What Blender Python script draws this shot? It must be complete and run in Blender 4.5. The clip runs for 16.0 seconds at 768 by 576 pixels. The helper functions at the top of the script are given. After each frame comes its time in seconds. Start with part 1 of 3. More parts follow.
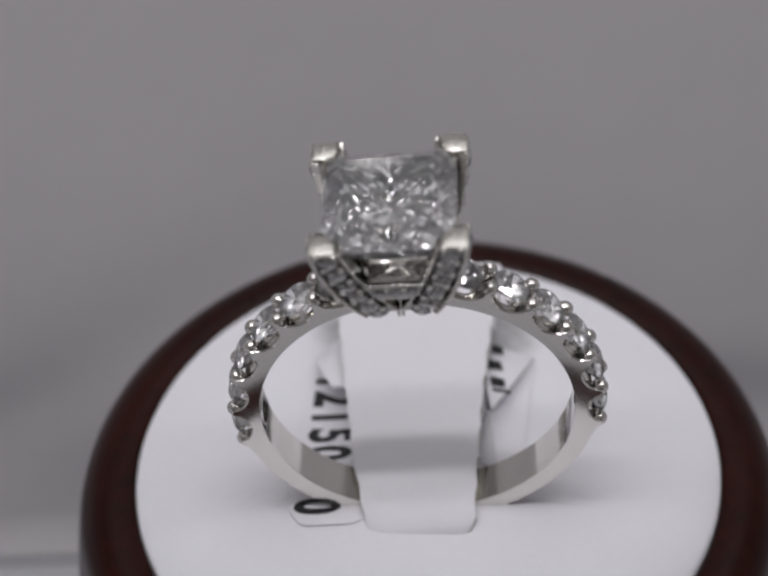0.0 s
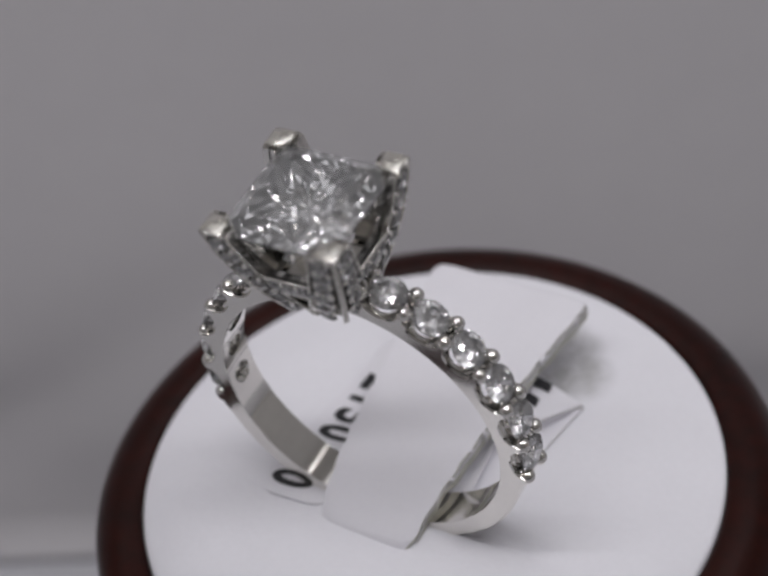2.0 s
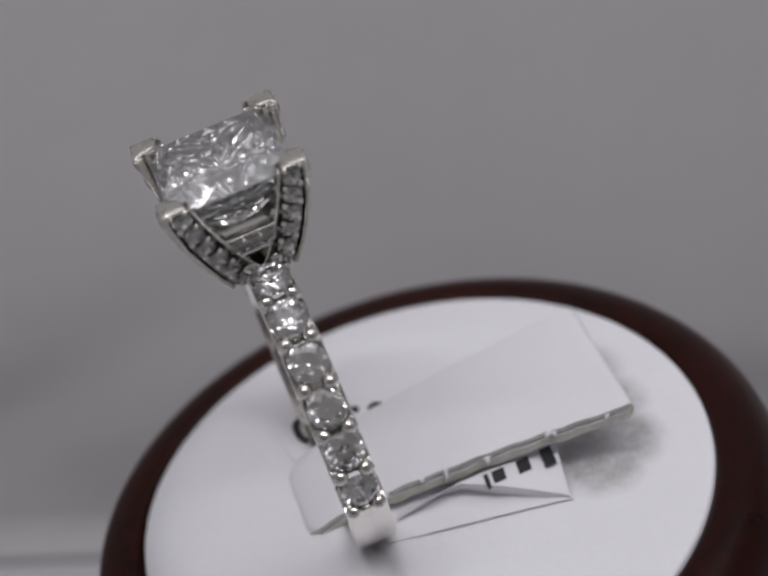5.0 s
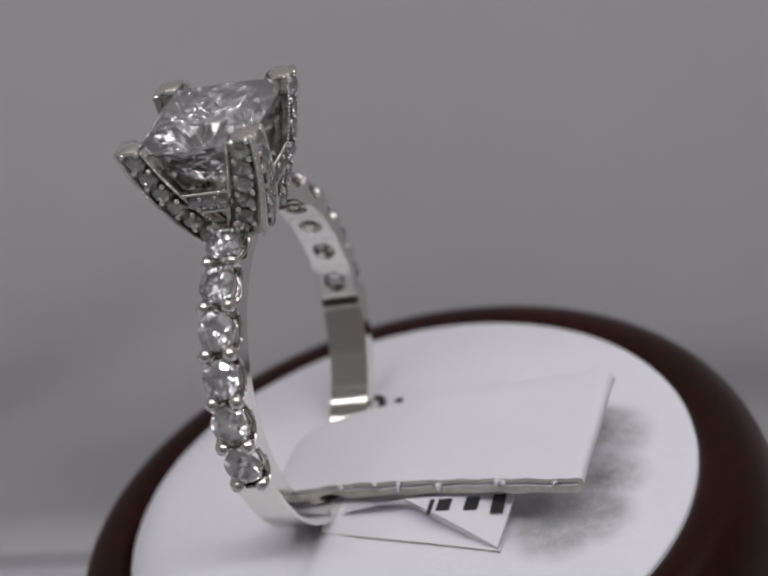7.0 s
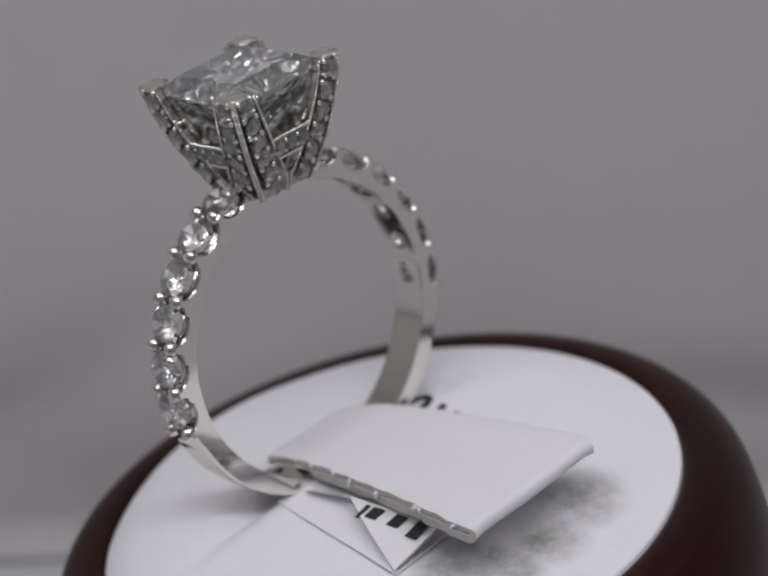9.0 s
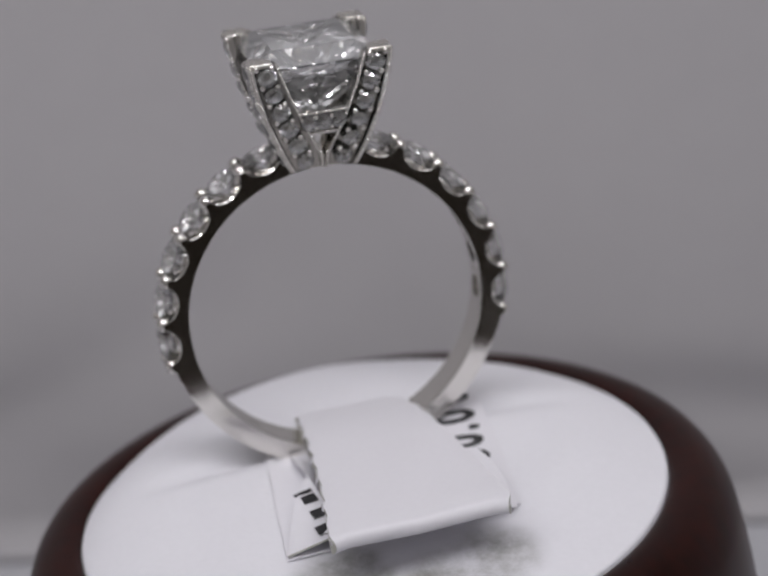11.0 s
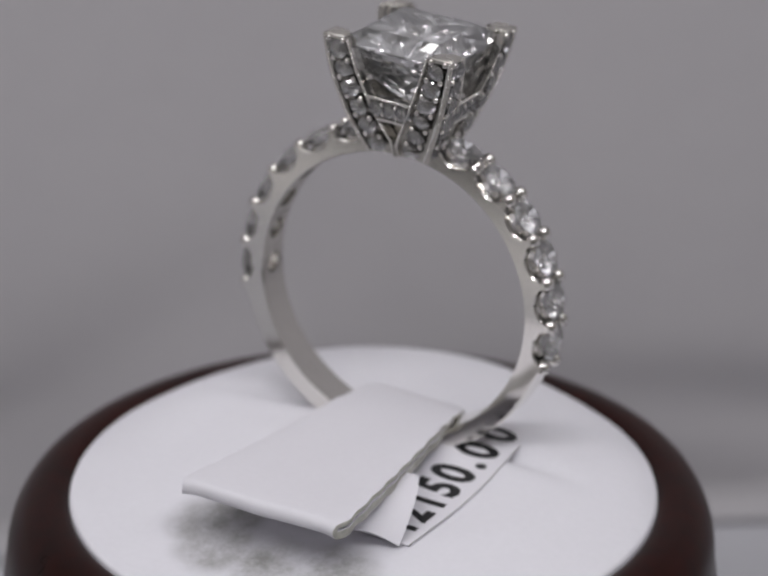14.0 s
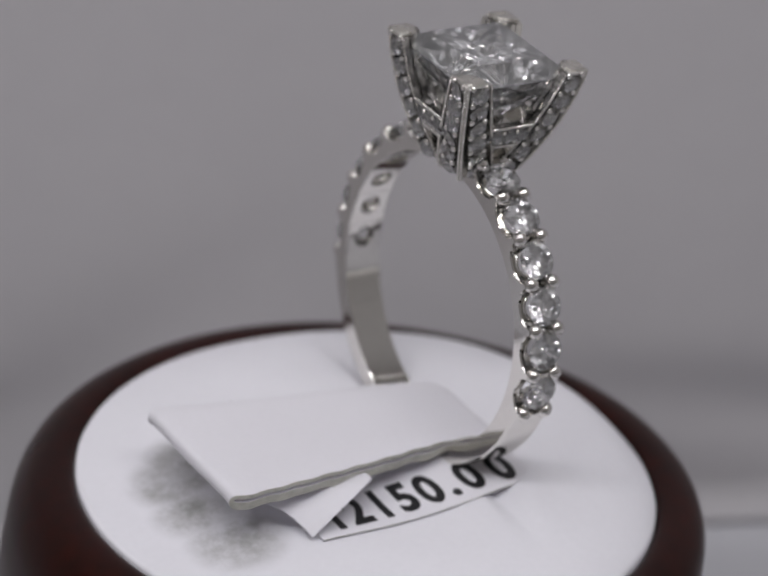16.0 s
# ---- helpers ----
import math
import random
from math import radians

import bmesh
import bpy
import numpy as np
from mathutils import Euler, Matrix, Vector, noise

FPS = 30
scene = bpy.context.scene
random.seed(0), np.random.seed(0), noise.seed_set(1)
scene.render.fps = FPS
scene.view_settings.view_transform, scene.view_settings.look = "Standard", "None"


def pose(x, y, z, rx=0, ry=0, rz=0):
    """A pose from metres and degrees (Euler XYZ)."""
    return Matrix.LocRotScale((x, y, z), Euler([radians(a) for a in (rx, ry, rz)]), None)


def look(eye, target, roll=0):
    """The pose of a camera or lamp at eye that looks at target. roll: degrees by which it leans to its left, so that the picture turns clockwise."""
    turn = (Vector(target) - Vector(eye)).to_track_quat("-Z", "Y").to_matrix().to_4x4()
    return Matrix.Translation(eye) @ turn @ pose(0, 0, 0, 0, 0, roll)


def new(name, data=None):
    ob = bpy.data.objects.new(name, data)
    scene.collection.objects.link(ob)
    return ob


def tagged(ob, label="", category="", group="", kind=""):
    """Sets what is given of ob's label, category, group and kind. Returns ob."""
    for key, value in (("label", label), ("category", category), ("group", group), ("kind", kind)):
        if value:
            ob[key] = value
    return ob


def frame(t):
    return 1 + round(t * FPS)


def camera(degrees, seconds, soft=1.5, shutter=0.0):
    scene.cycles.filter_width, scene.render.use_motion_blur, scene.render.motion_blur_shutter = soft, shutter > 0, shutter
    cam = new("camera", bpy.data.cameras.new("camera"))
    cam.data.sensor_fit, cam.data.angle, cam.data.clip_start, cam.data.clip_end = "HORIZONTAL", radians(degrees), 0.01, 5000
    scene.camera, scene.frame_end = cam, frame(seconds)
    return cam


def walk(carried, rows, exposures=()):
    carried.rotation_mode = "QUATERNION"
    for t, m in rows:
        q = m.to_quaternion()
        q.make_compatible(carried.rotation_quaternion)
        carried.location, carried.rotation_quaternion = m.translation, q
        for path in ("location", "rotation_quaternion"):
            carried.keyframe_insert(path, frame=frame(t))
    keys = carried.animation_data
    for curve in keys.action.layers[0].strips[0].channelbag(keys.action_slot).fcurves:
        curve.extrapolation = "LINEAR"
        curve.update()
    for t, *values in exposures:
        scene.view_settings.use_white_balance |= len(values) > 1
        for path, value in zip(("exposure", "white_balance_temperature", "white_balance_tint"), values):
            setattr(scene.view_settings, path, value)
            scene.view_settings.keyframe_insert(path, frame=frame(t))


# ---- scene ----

MM = 0.001

# ---- camera: it stands still; the display turns before it ----
cam = camera(16.52, 16.0, soft=2.3)
EYE = Vector((0.0, -0.12026, 0.12700))
DOWN, PAN, LEAN = radians(34.2645), radians(-0.0532), -4.5646
AHEAD = Vector((-math.sin(PAN) * math.cos(DOWN), math.cos(PAN) * math.cos(DOWN), -math.sin(DOWN)))
cam.data.dof.use_dof = True
cam.data.dof.focus_distance = 0.1405
cam.data.dof.aperture_fstop = 40.0
CAM_POSE = look(EYE, EYE + AHEAD, LEAN)
walk(cam, [(0.0, CAM_POSE), (16.0, CAM_POSE)], exposures=[(0.0, 0.03), (8.0, 0.03), (11.5, 0.19), (13.5, 0.18), (16.0, 0.16)])

# the turning of the display about the upright axis through the origin: seconds, degrees
TURN = [(0, 0.0), (0.5, -5.87), (1, -13.41), (1.5, -20.84), (2, -28.62), (2.5, -34.72), (3, -43.83), (3.5, -49.95),
        (4, -57.69), (4.5, -64.8), (5, -72.0), (5.5, -79.2), (6, -86.5), (6.5, -93.84), (7, -102.42), (7.5, -108.81),
        (8, -116.61), (8.5, -124.64), (9, -132.4), (9.5, -140.2), (10, -148.0), (10.5, -155.8), (11, -163.44),
        (11.5, -169.31), (12, -176.67), (12.5, -184.13), (13, -191.65), (13.5, -199.34), (14, -206.97),
        (14.5, -213.05), (15, -222.3), (15.5, -228.97), (16, -236.23)]

# pose of the ring at the start: its hole runs along y, its stone points up along z
RING = pose(0.00146, -0.00523, 0.0414062, 12.7457, -1.8566, -4.6341)
# the cushion's plane in the ring's own space
PAD_C = Vector((-0.4768, 3.6861, -10.928))
PAD_N = Vector((0.0638, 0.0260, 1.0)).normalized()
PAD_LOCAL = Matrix.Translation(PAD_C * MM) @ Vector((0, 0, 1)).rotation_difference(PAD_N).to_matrix().to_4x4()

# ---- world, lights, exposure ----
world = bpy.data.worlds.new("world")
scene.world = world
world.use_nodes = True
world.node_tree.nodes["Background"].inputs[0].default_value = (0.55, 0.55, 0.6, 1)
world.node_tree.nodes["Background"].inputs[1].default_value = 0.10


def area_lamp(name, eye, target, size, watts, colour, shape="SQUARE", size_y=0.0):
    data = bpy.data.lights.new(name, "AREA")
    data.shape, data.size, data.energy, data.color = shape, size, watts, colour
    if size_y:
        data.size_y = size_y
    ob = new(name, data)
    ob.matrix_world = look(eye, target)
    return tagged(ob, "unseen bright white lamp over the table", "lamp")


# a long tube lamp over the table, in line with the ring at the start
tube = area_lamp("tube_lamp", (0.0, -0.215, 0.63), (0, -0.005, 0.04), 0.9, 1.75, (1.0, 0.98, 1.03), "RECTANGLE", 0.03)
tube.matrix_world = tube.matrix_world @ Matrix.Rotation(radians(-3.0), 4, "Z")
# rows of small unseen lamps, added to raise glints in the stones
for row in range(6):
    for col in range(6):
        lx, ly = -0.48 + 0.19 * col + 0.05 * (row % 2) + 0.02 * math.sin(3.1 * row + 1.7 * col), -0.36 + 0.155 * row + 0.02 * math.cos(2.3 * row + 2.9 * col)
        area_lamp("glint_lamp", (lx, ly, 0.66), (0, 0, 0.04), 0.034, 0.0155, (1.0, 0.975, 0.99), "DISK")
# unseen fill panel, added to light the room and brighten the stones
area_lamp("fill_panel", (0.0, -0.1, 1.66), (0, -0.1, 0), 1.7, 5.6, (1.0, 0.985, 1.045))


# ---- materials ----
def material(name, colour, rough=0.5, metal=0.0, grain=0.0, scale=2000.0, bump=0.0, coat=0.0, vary=None, stretch=(1, 1, 1), spec=0.5):
    """A principled surface with noise in its colour, roughness and relief; scale is in cycles per metre."""
    m = bpy.data.materials.new(name)
    m.use_nodes = True
    nt = m.node_tree
    b = nt.nodes["Principled BSDF"]
    b.inputs["Base Color"].default_value = (*colour, 1)
    b.inputs["Roughness"].default_value = rough
    b.inputs["Metallic"].default_value = metal
    b.inputs["Specular IOR Level"].default_value = spec
    b.inputs["Coat Weight"].default_value = coat
    b.inputs["Coat Roughness"].default_value = 0.06
    co = nt.nodes.new("ShaderNodeTexCoord")
    mp = nt.nodes.new("ShaderNodeMapping")
    mp.inputs["Scale"].default_value = stretch
    nt.links.new(co.outputs["Object"], mp.inputs["Vector"])
    fine, broad = nt.nodes.new("ShaderNodeTexNoise"), nt.nodes.new("ShaderNodeTexNoise")
    for n, s in ((fine, scale), (broad, scale / 9.0)):
        n.inputs["Scale"].default_value = s
        n.inputs["Detail"].default_value = 4.0
        nt.links.new(mp.outputs["Vector"], n.inputs["Vector"])
    if grain or vary:
        other = vary or tuple(c * (1 - grain) for c in colour)
        add = nt.nodes.new("ShaderNodeMath")
        add.operation = "MULTIPLY_ADD"
        add.inputs[1].default_value = 0.5
        half = nt.nodes.new("ShaderNodeMath")
        half.operation = "MULTIPLY"
        half.inputs[1].default_value = 0.5
        nt.links.new(broad.outputs["Fac"], half.inputs[0])
        nt.links.new(fine.outputs["Fac"], add.inputs[0])
        nt.links.new(half.outputs[0], add.inputs[2])
        ramp = nt.nodes.new("ShaderNodeValToRGB")
        ramp.color_ramp.elements[0].position, ramp.color_ramp.elements[1].position = 0.35, 0.65
        ramp.color_ramp.elements[0].color = (*other, 1)
        ramp.color_ramp.elements[1].color = (*colour, 1)
        nt.links.new(add.outputs[0], ramp.inputs[0])
        nt.links.new(ramp.outputs[0], b.inputs["Base Color"])
        mr = nt.nodes.new("ShaderNodeMapRange")
        mr.inputs["To Min"].default_value, mr.inputs["To Max"].default_value = rough * 0.75, min(1, rough * 1.25)
        nt.links.new(broad.outputs["Fac"], mr.inputs["Value"])
        nt.links.new(mr.outputs[0], b.inputs["Roughness"])
    if bump:
        bp = nt.nodes.new("ShaderNodeBump")
        bp.inputs["Strength"].default_value = 0.6
        bp.inputs["Distance"].default_value = bump
        nt.links.new(fine.outputs["Fac"], bp.inputs["Height"])
        nt.links.new(bp.outputs["Normal"], b.inputs["Normal"])
    return m


def gem(name, ior, colour, haze):
    m = bpy.data.materials.new(name)
    m.use_nodes = True
    nt = m.node_tree
    g = nt.nodes.new("ShaderNodeBsdfGlass")
    g.inputs["Color"].default_value = (*colour, 1)
    g.inputs["Roughness"].default_value = 0.0
    g.inputs["IOR"].default_value = ior
    # pale diffuse haze mixed into the stone, added to lift its dark facets
    veil = nt.nodes.new("ShaderNodeBsdfDiffuse")
    veil.inputs["Color"].default_value = (0.94, 0.95, 0.96, 1)
    co, veil_noise, amount = nt.nodes.new("ShaderNodeTexCoord"), nt.nodes.new("ShaderNodeTexNoise"), nt.nodes.new("ShaderNodeMapRange")
    veil_noise.inputs["Scale"].default_value = 900.0
    nt.links.new(co.outputs["Object"], veil_noise.inputs["Vector"])
    nt.links.new(veil_noise.outputs["Fac"], amount.inputs["Value"])
    amount.inputs["From Min"].default_value, amount.inputs["From Max"].default_value = 0.3, 0.7
    amount.inputs["To Min"].default_value, amount.inputs["To Max"].default_value = haze * 0.6, haze * 1.4
    mix = nt.nodes.new("ShaderNodeMixShader")
    nt.links.new(amount.outputs[0], mix.inputs[0])
    nt.links.new(g.outputs[0], mix.inputs[1])
    nt.links.new(veil.outputs[0], mix.inputs[2])
    nt.links.new(mix.outputs[0], nt.nodes["Material Output"].inputs["Surface"])
    return m


GOLD = material("white_gold", (0.80, 0.78, 0.74), 0.10, 1.0, grain=0.05, scale=1500)
# darker copy of the gold; shade between pave stones put into its colour
GOLD_PAVE = material("shaded_white_gold", (0.29, 0.278, 0.25), 0.22, 1.0, grain=0.45, scale=3500)
GOLD_WORN = material("worn_white_gold", (0.80, 0.78, 0.72), 0.27, 1.0, grain=0.1, scale=2500)
DIAMOND = gem("diamond", 2.4, (1.0, 1.0, 1.0), 0.08)
DIAMOND_SMALL = gem("small_diamond", 2.4, (1.0, 1.0, 1.0), 0.03)
WOOD = material("lacquered_wood", (0.027, 0.0043, 0.0024), 0.30, grain=0.5, scale=900, stretch=(1, 1, 0.15), vary=(0.011, 0.0024, 0.0016), spec=0.16)
PAD = material("white_leatherette", (0.81, 0.805, 0.84), 0.6, grain=0.03, scale=2600, bump=0.00003, spec=0.25)


def dirt_and_shade(m, spots, colour, most):
    """Grey dirt and the card's shade, painted into the leatherette round the given places: (centre, reach) in the
    object's space.
    """
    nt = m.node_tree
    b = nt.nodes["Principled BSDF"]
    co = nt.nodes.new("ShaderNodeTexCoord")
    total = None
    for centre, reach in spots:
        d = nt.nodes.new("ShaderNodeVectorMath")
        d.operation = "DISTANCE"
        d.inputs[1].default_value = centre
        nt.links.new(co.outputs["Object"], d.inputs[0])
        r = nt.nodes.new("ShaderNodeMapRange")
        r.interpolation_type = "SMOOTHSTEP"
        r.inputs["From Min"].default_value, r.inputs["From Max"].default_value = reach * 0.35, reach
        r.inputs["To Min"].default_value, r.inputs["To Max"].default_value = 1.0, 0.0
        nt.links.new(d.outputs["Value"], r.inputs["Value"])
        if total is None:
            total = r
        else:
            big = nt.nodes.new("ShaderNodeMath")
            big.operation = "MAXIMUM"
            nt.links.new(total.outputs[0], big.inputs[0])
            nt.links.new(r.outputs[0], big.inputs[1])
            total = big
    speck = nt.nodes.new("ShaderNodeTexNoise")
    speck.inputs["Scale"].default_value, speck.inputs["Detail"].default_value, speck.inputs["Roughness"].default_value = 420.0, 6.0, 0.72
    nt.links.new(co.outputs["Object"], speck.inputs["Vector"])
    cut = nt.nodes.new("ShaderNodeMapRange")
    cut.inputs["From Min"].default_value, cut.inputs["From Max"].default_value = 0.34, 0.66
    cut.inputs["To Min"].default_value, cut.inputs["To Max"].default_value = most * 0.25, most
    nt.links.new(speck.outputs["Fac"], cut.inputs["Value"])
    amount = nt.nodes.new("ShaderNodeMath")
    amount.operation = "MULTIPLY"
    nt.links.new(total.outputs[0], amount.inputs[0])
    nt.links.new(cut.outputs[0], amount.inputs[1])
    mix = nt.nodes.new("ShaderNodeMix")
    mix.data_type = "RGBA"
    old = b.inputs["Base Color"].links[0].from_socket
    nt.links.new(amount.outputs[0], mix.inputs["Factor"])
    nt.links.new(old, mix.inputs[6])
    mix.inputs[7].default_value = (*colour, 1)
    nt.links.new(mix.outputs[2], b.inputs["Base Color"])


# places by and under the card where dirt and its shade are painted
DIRT_SHADE_SPOTS = [((-4.6, 14.9, -10.2), 3.4), ((-1.2, 15.6, -10.5), 3.0), ((2.2, 15.2, -10.7), 3.2), ((4.0, 13.4, -10.6), 3.0), ((2.9, 12.9, -10.4), 2.6)]
dirt_and_shade(PAD, [(PAD_LOCAL.inverted() @ (Vector(c) * MM), r * MM) for c, r in DIRT_SHADE_SPOTS], (0.15, 0.15, 0.115), 0.75)
PAPER = material("tag_paper", (0.80, 0.79, 0.825), 0.55, grain=0.025, scale=3000, bump=0.00001, spec=0.3)
EDGE = material("paper_edge", (0.60, 0.595, 0.53), 0.8, grain=0.35, scale=2500, bump=0.00005)
INK = material("black_ink", (0.012, 0.012, 0.014), 0.5, grain=0.2, scale=4000)
SHEET = material("backdrop_paper", (0.386, 0.375, 0.383), 0.75, grain=0.03, scale=300, bump=0.00002, spec=0.2)
FLOOR = material("table_paper", (0.42, 0.42, 0.44), 0.7, grain=0.03, scale=300, spec=0.2)
ROOM = material("room_paint", (0.86, 0.85, 0.84), 0.8, grain=0.1, scale=12)
GREY = material("grey_paint", (0.6, 0.59, 0.58), 0.8, grain=0.1, scale=12)
DARK = material("dull_black", (0.012, 0.009, 0.006), 0.95, grain=0.2, scale=20, spec=0.03)
TOP = material("pale_laminate", (0.70, 0.69, 0.67), 0.6, grain=0.05, scale=20, spec=0.2)
CEIL = material("ceiling_paint", (0.85, 0.84, 0.82), 0.8, grain=0.05, scale=12)


# ---- mesh helpers: shapes are given in millimetres ----
def part(name, bm, mat, parent=None, label="", smooth=False, local=None):
    me = bpy.data.meshes.new(name)
    bmesh.ops.recalc_face_normals(bm, faces=bm.faces[:])
    bm.to_mesh(me)
    bm.free()
    me.transform(Matrix.Diagonal((MM, MM, MM, 1)))
    me.materials.append(mat)
    if smooth:
        for p in me.polygons:
            p.use_smooth = True
    ob = new(name, me)
    ob.parent = parent
    if local is not None:
        ob.matrix_basis = local
    return tagged(ob, label)


def again(ob, parent, local):
    o = ob.copy()
    scene.collection.objects.link(o)
    o.parent = parent
    o.matrix_basis = local
    return o


def mm_place(m):
    """A pose given in millimetres as one in metres."""
    m = m.copy()
    m.translation = m.translation * MM
    return m


def loft(bm, rings, closed=False, cap=False):
    """Faces between rings of equally many points; each ring is a closed loop."""
    rows = [[bm.verts.new(p) for p in r] for r in rings]
    pairs = list(zip(rows, rows[1:] + rows[:1])) if closed else list(zip(rows, rows[1:]))
    n = len(rows[0])
    for a, b in pairs:
        for i in range(n):
            bm.faces.new((a[i], a[(i + 1) % n], b[(i + 1) % n], b[i]))
    if cap and not closed:
        bm.faces.new(rows[0][::-1])
        bm.faces.new(rows[-1])
    return rows


def lathe(profile, steps=128):
    """A surface turned about z; a profile point at radius 0 closes it."""
    bm = bmesh.new()
    rows = []
    for r, z in profile:
        if r < 1e-6:
            rows.append([bm.verts.new((0, 0, z))])
        else:
            rows.append([bm.verts.new((r * math.cos(a), r * math.sin(a), z)) for a in (math.tau * i / steps for i in range(steps))])
    for a, b in zip(rows, rows[1:]):
        for i in range(steps):
            j = (i + 1) % steps
            if len(a) == 1:
                bm.faces.new((a[0], b[i], b[j]))
            elif len(b) == 1:
                bm.faces.new((a[i], a[j], b[0]))
            else:
                bm.faces.new((a[i], a[j], b[j], b[i]))
    return bm


def smooth_curve(points, n):
    """Catmull-Rom through the points, n steps a piece."""
    out = []
    pts = [Vector(p) for p in points]
    for k in range(len(pts) - 1):
        p0, p1, p2, p3 = pts[max(k - 1, 0)], pts[k], pts[k + 1], pts[min(k + 2, len(pts) - 1)]
        for i in range(n):
            t = i / n
            out.append(0.5 * (2 * p1 + (p2 - p0) * t + (2 * p0 - 5 * p1 + 4 * p2 - p3) * t * t + (3 * p1 - p0 - 3 * p2 + p3) * t ** 3))
    return out + [pts[-1]]


def hull(points):
    bm = bmesh.new()
    for p in points:
        bm.verts.new(p)
    bmesh.ops.convex_hull(bm, input=bm.verts[:])
    loose = [v for v in bm.verts if not v.link_faces]
    bmesh.ops.delete(bm, geom=loose, context="VERTS")
    bmesh.ops.dissolve_limit(bm, angle_limit=radians(0.6), verts=bm.verts[:], edges=bm.edges[:])
    return bm


def ball(bm, centre, r, u=8, v=6):
    m = Matrix.Translation(centre)
    bmesh.ops.create_uvsphere(bm, u_segments=u, v_segments=v, radius=r, matrix=m)


def brilliant(r, table=0.54, top=0.30):
    """A round brilliant-cut stone, its girdle at z = 0."""
    pts = []
    for i in range(8):
        a = math.tau * i / 8
        b = a + math.tau / 16
        pts.append((table * r * math.cos(a), table * r * math.sin(a), top * r))
        pts.append((0.77 * r * math.cos(b), 0.77 * r * math.sin(b), 0.7 * top * r))
        pts.append((0.30 * r * math.cos(a), 0.30 * r * math.sin(a), -0.615 * r))
        pts.append((0.24 * r * math.cos(b), 0.24 * r * math.sin(b), -0.685 * r))
        pts.append((0.62 * r * math.cos(b), 0.62 * r * math.sin(b), -0.345 * r))
    for i in range(16):
        a = math.tau * i / 16
        pts.append((r * math.cos(a), r * math.sin(a), 0.02 * r))
        pts.append((r * math.cos(a), r * math.sin(a), -0.03 * r))
        pts.append((0.89 * r * math.cos(a + 0.196), 0.89 * r * math.sin(a + 0.196), 0.125 * r))
    pts.append((0, 0, -0.86 * r))
    return hull(pts)


def frame_at(origin, up, ahead):
    """A pose whose z is up and whose x is ahead, as far as it can be."""
    z = Vector(up).normalized()
    y = z.cross(Vector(ahead)).normalized()
    x = y.cross(z)
    m = Matrix((x, y, z)).transposed().to_4x4()
    m.translation = origin
    return m


